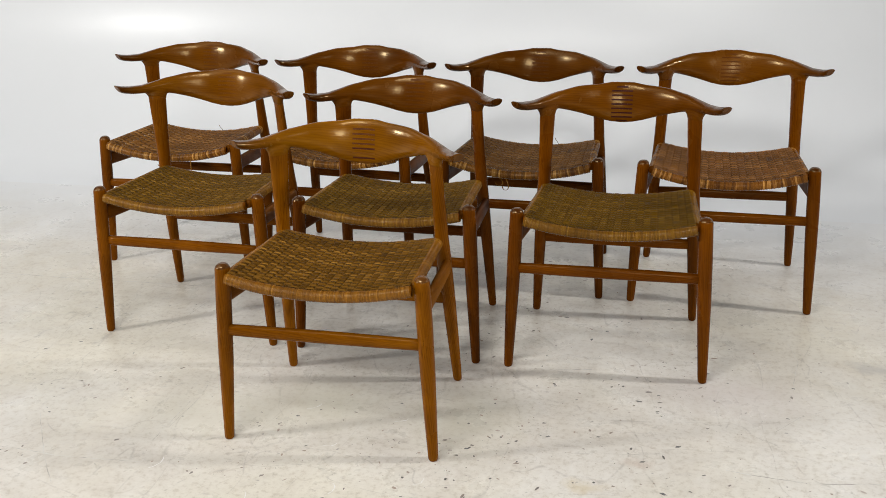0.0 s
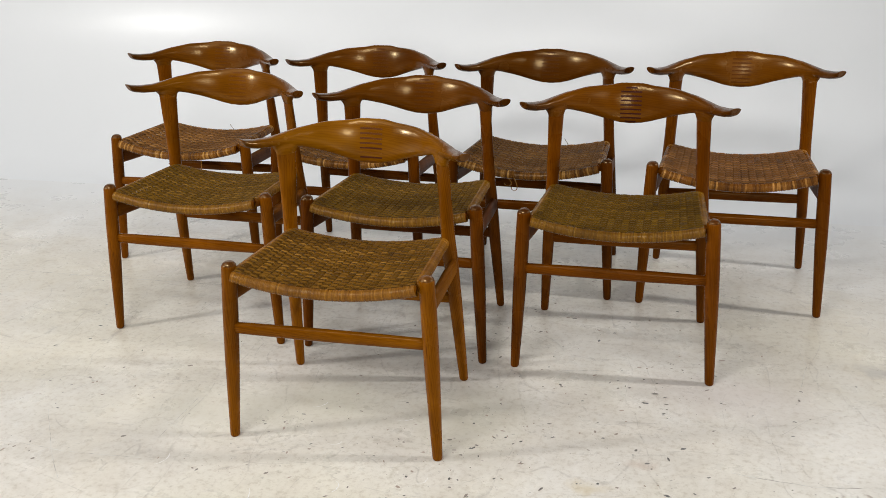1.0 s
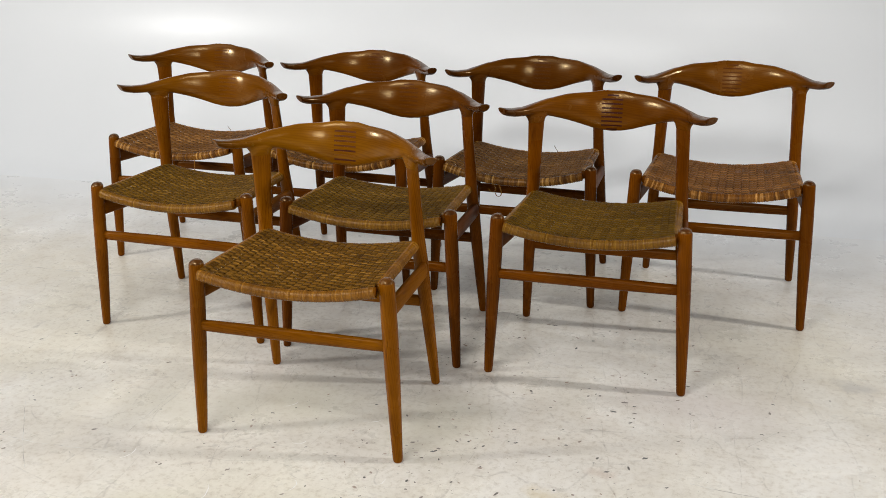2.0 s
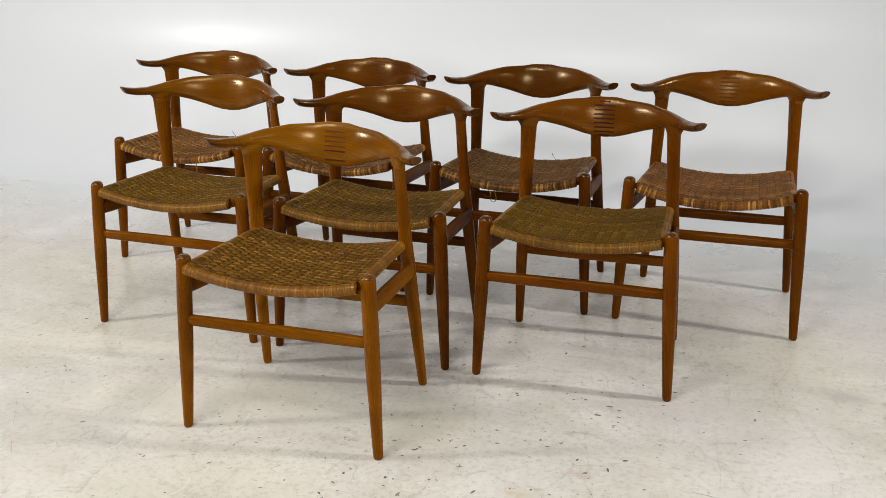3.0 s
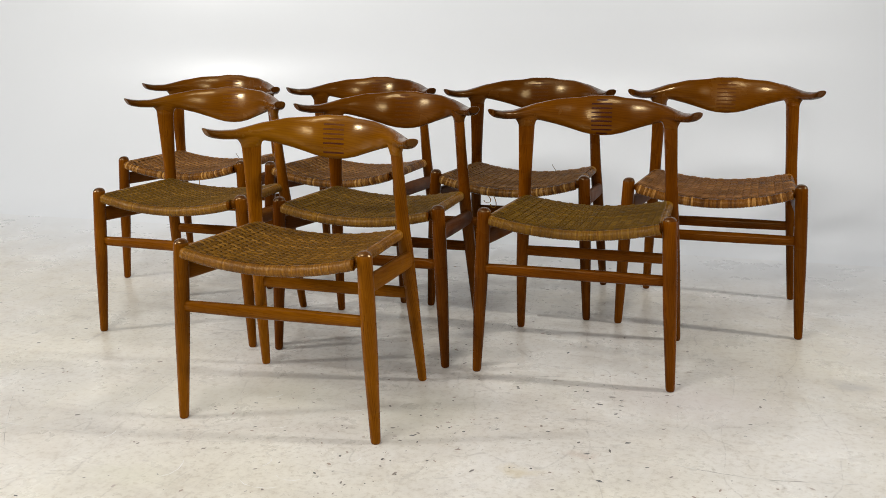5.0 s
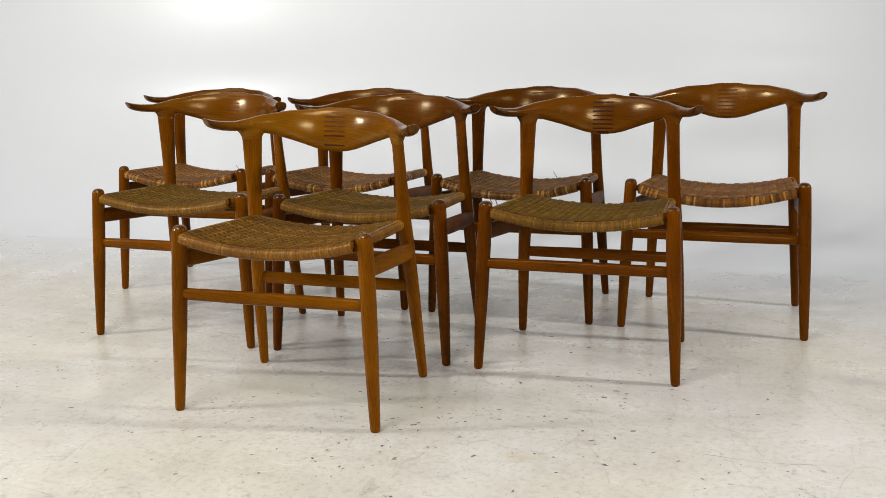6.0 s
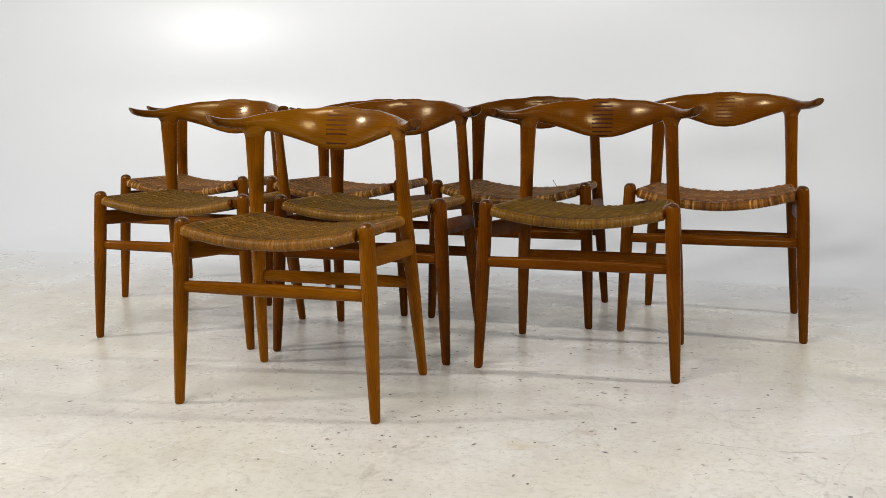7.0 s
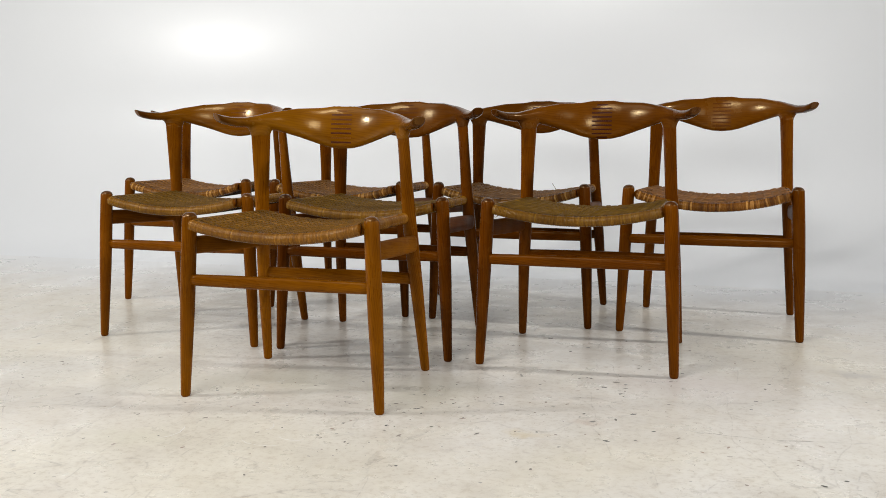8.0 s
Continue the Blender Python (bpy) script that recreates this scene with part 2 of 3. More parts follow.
    # a grey smudge, rusty stains and yellowed paint
    warped = node(nt, "ShaderNodeVectorMath", {0: obj, 1: node(nt, "ShaderNodeVectorMath", {0: node(nt, "ShaderNodeTexNoise", {"Vector": obj, "Scale": 9.0, "Detail": 6.0, "Roughness": 0.7}).outputs["Color"], 1: (0.16, 0.16, 0.0)}, operation="MULTIPLY").outputs[0]}, operation="ADD").outputs[0]
    for x, y, wide, deep, colour, strength in (
        (1.34, 0.66, 0.06, 0.05, (0.42, 0.41, 0.40, 1), 0.5), (0.75, 0.09, 0.05, 0.04, (0.50, 0.37, 0.30, 1), 0.35), (0.62, -0.03, 0.06, 0.03, (0.62, 0.52, 0.33, 1), 0.5),
        (-0.07, 0.22, 0.28, 0.2, (0.66, 0.64, 0.52, 1), 0.5), (0.3, 0.2, 0.2, 0.25, (0.65, 0.63, 0.51, 1), 0.45), (-0.35, 0.1, 0.3, 0.15, (0.68, 0.66, 0.56, 1), 0.4),
        (0.05, 0.55, 0.35, 0.12, (0.52, 0.50, 0.45, 1), 0.4), (0.95, 0.45, 0.3, 0.15, (0.66, 0.60, 0.575, 1), 0.45), (-0.2, -0.3, 0.15, 0.06, (0.64, 0.62, 0.5, 1), 0.4),
    ):
        off = node(nt, "ShaderNodeVectorMath", {0: warped, 1: (x + 0.08, y + 0.08, 0)}, operation="SUBTRACT").outputs[0]
        off = node(nt, "ShaderNodeVectorMath", {0: off, 1: (1 / wide, 1 / deep, 0)}, operation="MULTIPLY").outputs[0]
        reach = node(nt, "ShaderNodeVectorMath", {0: off}, operation="LENGTH").outputs["Value"]
        c = mix(nt, ramp(nt, reach, [(0.2, (strength,) * 3), (1.0, (0, 0, 0))]), c, colour)
    c = mix(nt, 1.0, c, (0.945, 0.94, 0.94, 1), "MULTIPLY")
    # floor colour blends towards the wall's along the cove, with an uneven start
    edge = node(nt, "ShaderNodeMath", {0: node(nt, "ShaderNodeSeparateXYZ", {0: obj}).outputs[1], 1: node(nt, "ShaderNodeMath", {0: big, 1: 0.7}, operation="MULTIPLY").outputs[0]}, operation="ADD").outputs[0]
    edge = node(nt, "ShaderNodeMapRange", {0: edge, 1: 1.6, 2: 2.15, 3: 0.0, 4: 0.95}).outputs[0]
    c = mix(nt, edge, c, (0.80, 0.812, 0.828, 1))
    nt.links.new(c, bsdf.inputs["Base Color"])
    r = node(nt, "ShaderNodeMapRange", {0: mid, 1: 0.3, 2: 0.7, 3: 0.40, 4: 0.22}).outputs[0]
    nt.links.new(r, bsdf.inputs["Roughness"])
    bsdf.inputs["Specular IOR Level"].default_value = 0.45
    bump = node(nt, "ShaderNodeBump", {"Strength": 0.15, "Distance": 0.002, "Height": mid})
    nt.links.new(bump.outputs[0], bsdf.inputs["Normal"])
    return mat


def wall_material(name, colour, rough):
    mat, nt, bsdf = material(name)
    obj = node(nt, "ShaderNodeTexCoord").outputs["Object"]
    big = node(nt, "ShaderNodeTexNoise", {"Vector": obj, "Scale": 0.8, "Detail": 4.0}).outputs["Fac"]
    fine = node(nt, "ShaderNodeTexNoise", {"Vector": obj, "Scale": 90.0, "Detail": 3.0}).outputs["Fac"]
    c = ramp(nt, big, [(0.3, tuple(v * 0.965 for v in colour)), (0.7, colour)])
    nt.links.new(c, bsdf.inputs["Base Color"])
    bsdf.inputs["Roughness"].default_value = rough
    bsdf.inputs["Specular IOR Level"].default_value = 0.25
    bump = node(nt, "ShaderNodeBump", {"Strength": 0.05, "Distance": 0.001, "Height": fine})
    nt.links.new(bump.outputs[0], bsdf.inputs["Normal"])
    return mat


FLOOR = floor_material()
CYC = wall_material("white_cove_paint", (0.840, 0.861, 0.889), 0.29)
# dark grey for the unseen surround, keeps pale reflections off the wood
SURROUND = wall_material("grey_studio_paint", (0.16, 0.16, 0.165), 0.8)
CHIP, chip_nt, chip_bsdf = material("bare_dark_floor")
chip_c = node(chip_nt, "ShaderNodeObjectInfo").outputs["Random"]
chip_nt.links.new(ramp(chip_nt, chip_c, [(0.0, (0.09, 0.09, 0.095)), (0.6, (0.17, 0.16, 0.15)), (1.0, (0.30, 0.24, 0.20))]), chip_bsdf.inputs["Base Color"])
chip_bsdf.inputs["Roughness"].default_value = 0.6


# ---- mesh helpers ----
def mesh_object(name, verts, faces, mat, parent=None, smooth=True, grain=None):
    me = bpy.data.meshes.new(name)
    me.from_pydata([tuple(v) for v in verts], [], faces)
    if smooth:
        me.shade_smooth()
    me.materials.append(mat)
    if grain is not None:
        at = me.attributes.new("grain", "FLOAT_VECTOR", "POINT")
        at.data.foreach_set("vector", np.asarray(grain, dtype=np.float32).ravel())
    ob = new(name, me)
    ob.parent = parent
    return ob


def part(name, mesh, parent, tint, label=""):
    ob = new(name, mesh)
    ob.parent = parent
    ob.color = (*tint, 1)
    return tagged(ob, label=label)


def loft(name, sections, mat, segments=20, power=2.0, start=0.0):
    """A closed tube through sections (centre, half axis a, half axis b); the grain runs along it."""
    verts, grain, faces, run, last = [], [], [], start, None
    for centre, a, b in sections:
        centre, a, b = Vector(centre), Vector(a), Vector(b)
        run += (centre - last).length if last else 0
        last = centre
        for k in range(segments):
            t = 2 * math.pi * k / segments
            ca, sa = math.cos(t), math.sin(t)
            ca = math.copysign(abs(ca) ** (2 / power), ca)
            sa = math.copysign(abs(sa) ** (2 / power), sa)
            verts.append(centre + a * ca + b * sa)
            grain.append((a.length * ca, b.length * sa, run))
    for i in range(len(sections) - 1):
        for k in range(segments):
            n = (k + 1) % segments
            faces.append((i * segments + k, i * segments + n, (i + 1) * segments + n, (i + 1) * segments + k))
    faces.append(tuple(reversed(range(segments))))
    faces.append(tuple(range((len(sections) - 1) * segments, len(sections) * segments)))
    me = bpy.data.meshes.new(name)
    me.from_pydata([tuple(v) for v in verts], [], faces)
    bm = bmesh.new()
    bm.from_mesh(me)
    bmesh.ops.recalc_face_normals(bm, faces=bm.faces)
    bm.to_mesh(me)
    bm.free()
    me.shade_smooth()
    me.materials.append(mat)
    at = me.attributes.new("grain", "FLOAT_VECTOR", "POINT")
    at.data.foreach_set("vector", np.asarray(grain, dtype=np.float32).ravel())
    return me


def curve_at(keys, z):
    """Smooth value between (z, value) keys."""
    zs, vs = [k[0] for k in keys], [k[1] for k in keys]
    return float(np.interp(z, zs, vs))


# ---- the studio ----
ROOM_W, ROOM_E, ROOM_S, COVE, ROOM_N, ROOM_H = -4.6, 4.5, -4.6, 1.88, 2.70, 3.4


def grid_sheet(name, profile, x0, x1, mat, nx=2):
    """A sheet swept along x from a profile of (y, z)."""
    verts, faces = [], []
    for i in range(nx):
        x = x0 + (x1 - x0) * i / (nx - 1)
        verts += [(x, y, z) for y, z in profile]
    m = len(profile)
    for i in range(nx - 1):
        for k in range(m - 1):
            faces.append((i * m + k, (i + 1) * m + k, (i + 1) * m + k + 1, i * m + k + 1))
    return mesh_object(name, verts, faces, mat)


def slab(name, lo, hi, mat):
    bm = bmesh.new()
    bmesh.ops.create_cube(bm, size=1, matrix=Matrix.LocRotScale([(a + b) / 2 for a, b in zip(lo, hi)], None, [b - a for a, b in zip(lo, hi)]))
    me = bpy.data.meshes.new(name)
    bm.to_mesh(me)
    bm.free()
    me.materials.append(mat)
    return new(name, me)


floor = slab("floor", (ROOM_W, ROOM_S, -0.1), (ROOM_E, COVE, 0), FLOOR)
tagged(floor, "worn off-white painted studio floor with chips and scuffs", "floor", kind="structure")
R_COVE = ROOM_N - COVE
cove = [(COVE + R_COVE * math.sin(a), R_COVE * (1 - math.cos(a))) for a in [math.pi / 2 * k / 24 for k in range(25)]]
profile = cove + [(ROOM_N, ROOM_H), (ROOM_N + 0.15, ROOM_H), (ROOM_N + 0.15, -0.1), (COVE, -0.1), (COVE, -0.001)]
wall = grid_sheet("wall_north", profile, ROOM_W, ROOM_E, CYC)
tagged(wall, "smooth white cove wall that curves into the floor", "wall", kind="structure")
# unseen walls and ceiling, added to close the room and limit bounced light
for name, lo, hi in (
    ("wall_west", (ROOM_W - 0.15, ROOM_S, -0.1), (ROOM_W, ROOM_N + 0.15, ROOM_H)),
    ("wall_east", (ROOM_E, ROOM_S, -0.1), (ROOM_E + 0.15, ROOM_N + 0.15, ROOM_H)),
    ("wall_south", (ROOM_W - 0.15, ROOM_S - 0.15, -0.1), (ROOM_E + 0.15, ROOM_S, ROOM_H)),
):
    tagged(slab(name, lo, hi, SURROUND), "unseen grey wall added to close the room", "wall", kind="structure")
tagged(slab("ceiling", (ROOM_W - 0.15, ROOM_S - 0.15, ROOM_H), (ROOM_E + 0.15, ROOM_N + 0.15, ROOM_H + 0.1), SURROUND), "unseen grey ceiling added to close the room", "ceiling", kind="structure")


# ---- chair: meshes, built once ----
def front_leg_axis(z):
    return Vector((curve_at([(0, 0.267), (0.463, 0.247)], z), curve_at([(0, 0.008), (0.463, 0.036)], z), z))


def back_leg_axis(z):
    return Vector((curve_at([(0, 0.240), (0.22, 0.229), (0.43, 0.216), (0.66, 0.206)], z), curve_at([(0, 0.402), (0.22, 0.377), (0.43, 0.359), (0.66, 0.350)], z), z))


def front_leg_mesh(side):
    radius = [(0, 0.0120), (0.10, 0.0150), (0.22, 0.0182), (0.34, 0.0192), (0.42, 0.0186), (0.463, 0.0180)]
    rows = [(0.0, 0.0085), (0.0015, 0.0105), (0.005, 0.0119)]
    rows += [(z, curve_at(radius, z)) for z in np.linspace(0.012, 0.448, 26)]
    rows += [(0.448 + 0.0145 * math.sin(a), 0.0181 * max(0.08, math.cos(a)) ** 0.8) for a in np.linspace(0.15, math.pi / 2, 9)]
    secs = []
    for z, r in rows:
        p = front_leg_axis(z)
        secs.append(((p.x * side, p.y, p.z), (r, 0, 0), (0, r, 0)))
    me = loft("front_leg", secs, WOOD)
    me.materials.append(END_WOOD)
    for poly in me.polygons:
        if poly.center.z > 0.4535:
            poly.material_index = 1
    return me


ARM_TURN = radians(46)  # the way of the arm at the posts, in plan


def back_leg_mesh(side):
    ra = [(0, 0.0118), (0.10, 0.0145), (0.25, 0.0178), (0.38, 0.0192), (0.46, 0.0192), (0.55, 0.0225), (0.67, 0.0280)]
    rb = [(0, 0.0118), (0.10, 0.0145), (0.25, 0.0178), (0.38, 0.0188), (0.46, 0.0172), (0.55, 0.0142), (0.67, 0.0112)]
    rows = [(0.0, 0.72), (0.0015, 0.88), (0.005, 0.98)] + [(z, 1.0) for z in np.linspace(0.012, 0.668, 40)]
    secs = []
    for z, k in rows:
        p = back_leg_axis(z)
        a, b = curve_at(ra, z) * k, curve_at(rb, z) * k
        ux, uy = math.cos(ARM_TURN) * side, -math.sin(ARM_TURN)
        secs.append(((p.x * side, p.y, p.z), (ux * a, uy * a, 0), (-uy * b, ux * b, 0)))
    return loft("back_leg", secs, WOOD, segments=24)


def bar_mesh(name, ends, high, thick, power=2.3, swell=0.12, wood=WOOD):
    """A rail between two ends, swelling a little in the middle."""
    a, b = Vector(ends[0]), Vector(ends[1])
    way = (b - a).normalized()
    side = way.cross(Vector((0, 0, 1))).normalized()
    up = side.cross(way).normalized()
    secs = []
    for k in range(15):
        t = k / 14
        s = 1 - swell * (2 * t - 1) ** 2
        secs.append((a.lerp(b, t), side * thick / 2 * s, up * high / 2 * s))
    return loft(name, secs, wood, segments=20, power=power)


def backrest_centre(s):
    """Centre line of the carved back from one horn (s -1) over the middle to the other (s 1)."""
    a = abs(s)
    x = 0.286 * (1.06 * a - 0.06 * a ** 4)
    y = 0.440 - 0.186 * a ** 2.05
    z = curve_at([(0, 0.6715), (0.2, 0.6735), (0.42, 0.6840), (0.66, 0.6895), (0.82, 0.6875), (0.90, 0.6895), (0.96, 0.6945), (1.0, 0.7005)], a)
    return Vector((math.copysign(x, s), y, z))


def backrest_mesh():
    n, m = 120, 28
    high = [(0, 0.0590), (0.1, 0.0580), (0.25, 0.0490), (0.42, 0.0385), (0.56, 0.0275), (0.68, 0.0205), (0.8, 0.0160), (0.92, 0.0148), (0.98, 0.0150), (1.0, 0.0140)]
    thick = [(0, 0.0150), (0.3, 0.0152), (0.55, 0.0165), (0.7, 0.0185), (0.85, 0.0175), (0.96, 0.0180), (1.0, 0.0168)]
    bm = bmesh.new()
    rings = []
    for i in range(n + 1):
        s = -1 + 2 * i / n
        c = backrest_centre(s)
        e = 0.004
        way = backrest_centre(min(1, s + e)) - backrest_centre(max(-1, s - e))
        way.z = 0
        way.normalize()
        back = Vector((-way.y, way.x, 0))
        h, t = curve_at(high, abs(s)), curve_at(thick, abs(s))
        lean = radians(10) * max(0, 1 - abs(s) * 1.25)
        up = Vector((0, 0, 1)) * math.cos(lean) + back * math.sin(lean)
        out = back * math.cos(lean) - Vector((0, 0, 1)) * math.sin(lean)
        ring = []
        for k in range(m):
            t_ = 2 * math.pi * k / m
            ca, sa = math.cos(t_), math.sin(t_)
            flat = 1.0 if sa < 0 or abs(s) < 0.6 else 1.0 - 0.35 * min(1, (abs(s) - 0.6) / 0.2)
            slant = way * math.copysign(0.006 * max(0.0, (abs(s) - 0.86) / 0.14), s) * sa
            ring.append(bm.verts.new(c + out * t * math.copysign(abs(ca) ** 0.85, ca) + up * h * math.copysign(abs(sa) ** 0.95, sa) * flat + slant))
        rings.append(ring)
    for i in range(n):
        for k in range(m):
            bm.faces.new((rings[i][k], rings[i][(k + 1) % m], rings[i + 1][(k + 1) % m], rings[i + 1][k]))
    bm.faces.new(rings[0])
    bm.faces.new(rings[-1])
    # necks that grow out of the posts
    for side in (-1, 1):
        ring0 = None
        for z, a, b, turn in [(0.6465, 0.0272, 0.0121, 46), (0.654, 0.0278, 0.0126, 45), (0.661, 0.0305, 0.0136, 43), (0.668, 0.035, 0.0145, 41), (0.675, 0.042, 0.0140, 39), (0.683, 0.048, 0.0110, 38)]:
            ux, uy = math.cos(radians(turn)) * side, -math.sin(radians(turn))
            p = back_leg_axis(z)
            ring1 = []
            for k in range(24):
                t_ = 2 * math.pi * k / 24
                ring1.append(bm.verts.new((p.x * side + ux * a * math.cos(t_) - uy * b * math.sin(t_), p.y + uy * a * math.cos(t_) + ux * b * math.sin(t_), z)))
            if ring0:
                for k in range(24):
                    bm.faces.new((ring0[k], ring0[(k + 1) % 24], ring1[(k + 1) % 24], ring1[k]))
            else:
                bm.faces.new(ring1)
            ring0 = ring1
        bm.faces.new(ring0)
    bmesh.ops.recalc_face_normals(bm, faces=bm.faces)
    raw = bpy.data.meshes.new("raw_back")
    bm.to_mesh(raw)
    bm.free()
    ob = new("raw_back", raw)
    mod = ob.modifiers.new("fuse", "REMESH")
    mod.mode, mod.voxel_size = "VOXEL", 0.0024
    soft = ob.modifiers.new("soften", "SMOOTH")
    soft.factor, soft.iterations = 0.5, 9
    me = bpy.data.meshes.new_from_object(ob.evaluated_get(bpy.context.evaluated_depsgraph_get()))
    bpy.data.objects.remove(ob)
    me.name = "backrest"
    me.shade_smooth()
    me.materials.clear()
    me.materials.append(BACK_WOOD)
    me.materials.append(HORN_END)
    me.materials.append(INLAY_DARK)
    co = np.empty(len(me.vertices) * 3)
    me.vertices.foreach_get("co", co)
    co = co.reshape(-1, 3)
    grain = np.stack([co[:, 1] + 0.6 * co[:, 0] ** 2 / 0.3, co[:, 2] * 0.8, co[:, 0]], -1).astype(np.float32)
    at = me.attributes.new("grain", "FLOAT_VECTOR", "POINT")
    at.data.foreach_set("vector", grain.ravel())
    for poly in me.polygons:
        x, y, z = poly.center
        if abs(x) > 0.276 and abs(poly.normal.x) * 0.6 - poly.normal.y * 0.7 > 0.72:
            poly.material_index = 1
        if z < 0.6478 and abs(x) > 0.17:
            poly.material_index = 2
    return me


def inlay_mesh(rail, z0, wide, mat):
    """A thin bar of wood let into the curved front of the back, following it."""
    from mathutils.bvhtree import BVHTree
    global RAIL_TREE
    if RAIL_TREE is None:
        RAIL_TREE = BVHTree.FromPolygons([v.co for v in rail.vertices], [tuple(p.vertices) for p in rail.polygons])
    verts, faces, nx = [], [], 12
    for j, (dz, out) in enumerate([(-0.0024, -0.0006), (-0.0022, 0.0003), (0.0022, 0.0003), (0.0024, -0.0006)]):
        for i in range(nx + 1):
            x = wide * (i / nx - 0.5)
            hit, normal, *_ = RAIL_TREE.ray_cast(Vector((x, 0.2, z0 + dz)), Vector((0, 1, 0)))
            verts.append(hit + normal * (out if 0 < i < nx else min(out, -0.0001)) if hit else Vector((x, 0.43, z0 + dz)))
    for j in range(3):
        for i in range(nx):
            faces.append((j * (nx + 1) + i, j * (nx + 1) + i + 1, (j + 1) * (nx + 1) + i + 1, (j + 1) * (nx + 1) + i))
    me = bpy.data.meshes.new("inlay_bar")
    me.from_pydata([tuple(v) for v in verts], [], faces)
    me.materials.append(mat)
    return me


RAIL_TREE = None

# seat: saddle-shaped, woven from cane round four rails
SEAT_FRONT, SEAT_REAR, RAIL_R = 0.014, 0.350, 0.0140


def seat_half(v):
    return 0.2245 - 0.0165 * v


DIP = [0.031, 0.024]  # how far the seat hangs, at the front and at the rear


def seat_point(s, v, lift=0.0):
    dip = (DIP[0] * (1 - v) + DIP[1] * v) * (1 - s * s) + 0.003 * math.sin(math.pi * v) * (1 - s * s)
    return Vector((s * seat_half(v), SEAT_FRONT + (SEAT_REAR - SEAT_FRONT) * v, 0.4480 - 0.011 * v - dip + lift))


def strand_ribbon(verts, faces, path, ways, wide):
    """A slightly arched strip of cane along path; ways: (across, up) at each point."""
    base = len(verts)
    for p, (across, up) in zip(path, ways):
        verts.append(p - across * wide / 2 - up * 0.0017)
        verts.append(p + up * 0.0002)
        verts.append(p + across * wide / 2 - up * 0.0017)
    for i in range(len(path) - 1):
        for k in range(2):
            a = base + i * 3 + k
            faces.append((a, a + 1, a + 4, a + 3))


def weave_mesh(name, warps, wefts, gi, gj, mat, seed, weft_mat, tight):
    """Cane woven in groups: gi strands from front to back pass over and under gj strands from side to side."""
    rng = random.Random(seed)
    verts, faces = [], []
    X, Y, Z = Vector((1, 0, 0)), Vector((0, 1, 0)), Vector((0, 0, 1))
    high = 0.0026
    skips = {(rng.randrange(warps // gi), rng.randrange(wefts // gj)) for _ in range(26)}

    def sign(a, b):
        a, b = max(0, min(warps // gi - 1, a)), max(0, min(wefts // gj - 1, b))
        flip = -1 if (a, b) in skips else 1
        return flip * (1 if (a + b) % 2 else -1)

    def wave(pos, group, at):
        """Height along a strand at pos (in strands), crossing groups of that many."""
        cell = math.floor(pos / group)
        f = pos / group - cell
        return at(cell) * min(1.0, math.sin(math.pi * f) * 1.7 + 0.05)

    step = 3
    for i in range(warps):
        a, k = i // gi, i % gi
        mid = (a + 0.5) * gi
        pos = mid + (i + 0.5 - mid) * tight
        s = (2 * pos / warps - 1) * 0.985
        wob, tall = rng.uniform(-0.0007, 0.0007), rng.uniform(0.75, 1.2)
        path, ways = [], []
        for j in range(wefts * step + 1):
            u = j / step
            v = u / wefts
            lift = high * tall * wave(min(u, wefts - 0.001), gj, lambda b: sign(a, b)) if 1.0 < u < wefts - 1.0 else 0.0012
            p = seat_point(s, 0.01 + 0.98 * v, lift)
            p.x += wob * math.sin(u * 0.9 + i)
            path.append(p)
            ways.append((X, Z))
        strand_ribbon(verts, faces, path, ways, 1.40 * seat_half(0.5) / warps * rng.uniform(0.92, 1.04))
    weft_start = len(faces)
    for j in range(wefts):
        b, k = j // gj, j % gj
        mid = (b + 0.5) * gj
        pos = mid + (j + 0.5 - mid) * 0.88
        v = pos / wefts
        tall = rng.uniform(0.85, 1.15)
        path, ways = [], []
        for i in range(warps * step + 1):
            u = i / step
            lift = -high * tall * wave(min(u, warps - 0.001), gi, lambda a: sign(a, b))
            p = seat_point((2 * u / warps - 1) * 0.985, 0.01 + 0.98 * v, lift)
            p.y += 0.0004 * math.sin(u * 0.8 + j * 2.1)
            path.append(p)
            ways.append((-Y, Z))
        strand_ribbon(verts, faces, path, ways, 0.80 * (SEAT_REAR - SEAT_FRONT) / wefts * rng.uniform(0.9, 1.04))
    weft_end = len(faces)
    # strands returning beneath the seat, in the cane with shade in its colour
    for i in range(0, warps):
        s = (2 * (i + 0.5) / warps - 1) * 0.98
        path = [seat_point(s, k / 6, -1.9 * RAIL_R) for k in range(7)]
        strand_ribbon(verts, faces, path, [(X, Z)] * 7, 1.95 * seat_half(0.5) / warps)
    me = strand_mesh(name, verts, faces, mat)
    me.materials.append(weft_mat)
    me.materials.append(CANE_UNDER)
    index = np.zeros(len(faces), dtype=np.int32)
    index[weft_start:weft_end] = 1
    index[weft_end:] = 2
    me.polygons.foreach_set("material_index", index)
    return me


def strand_mesh(name, verts, faces, mat):
    me = bpy.data.meshes.new(name)
    me.from_pydata([tuple(v) for v in verts], [], faces)
    me.shade_smooth()
    me.materials.append(mat)
    return me


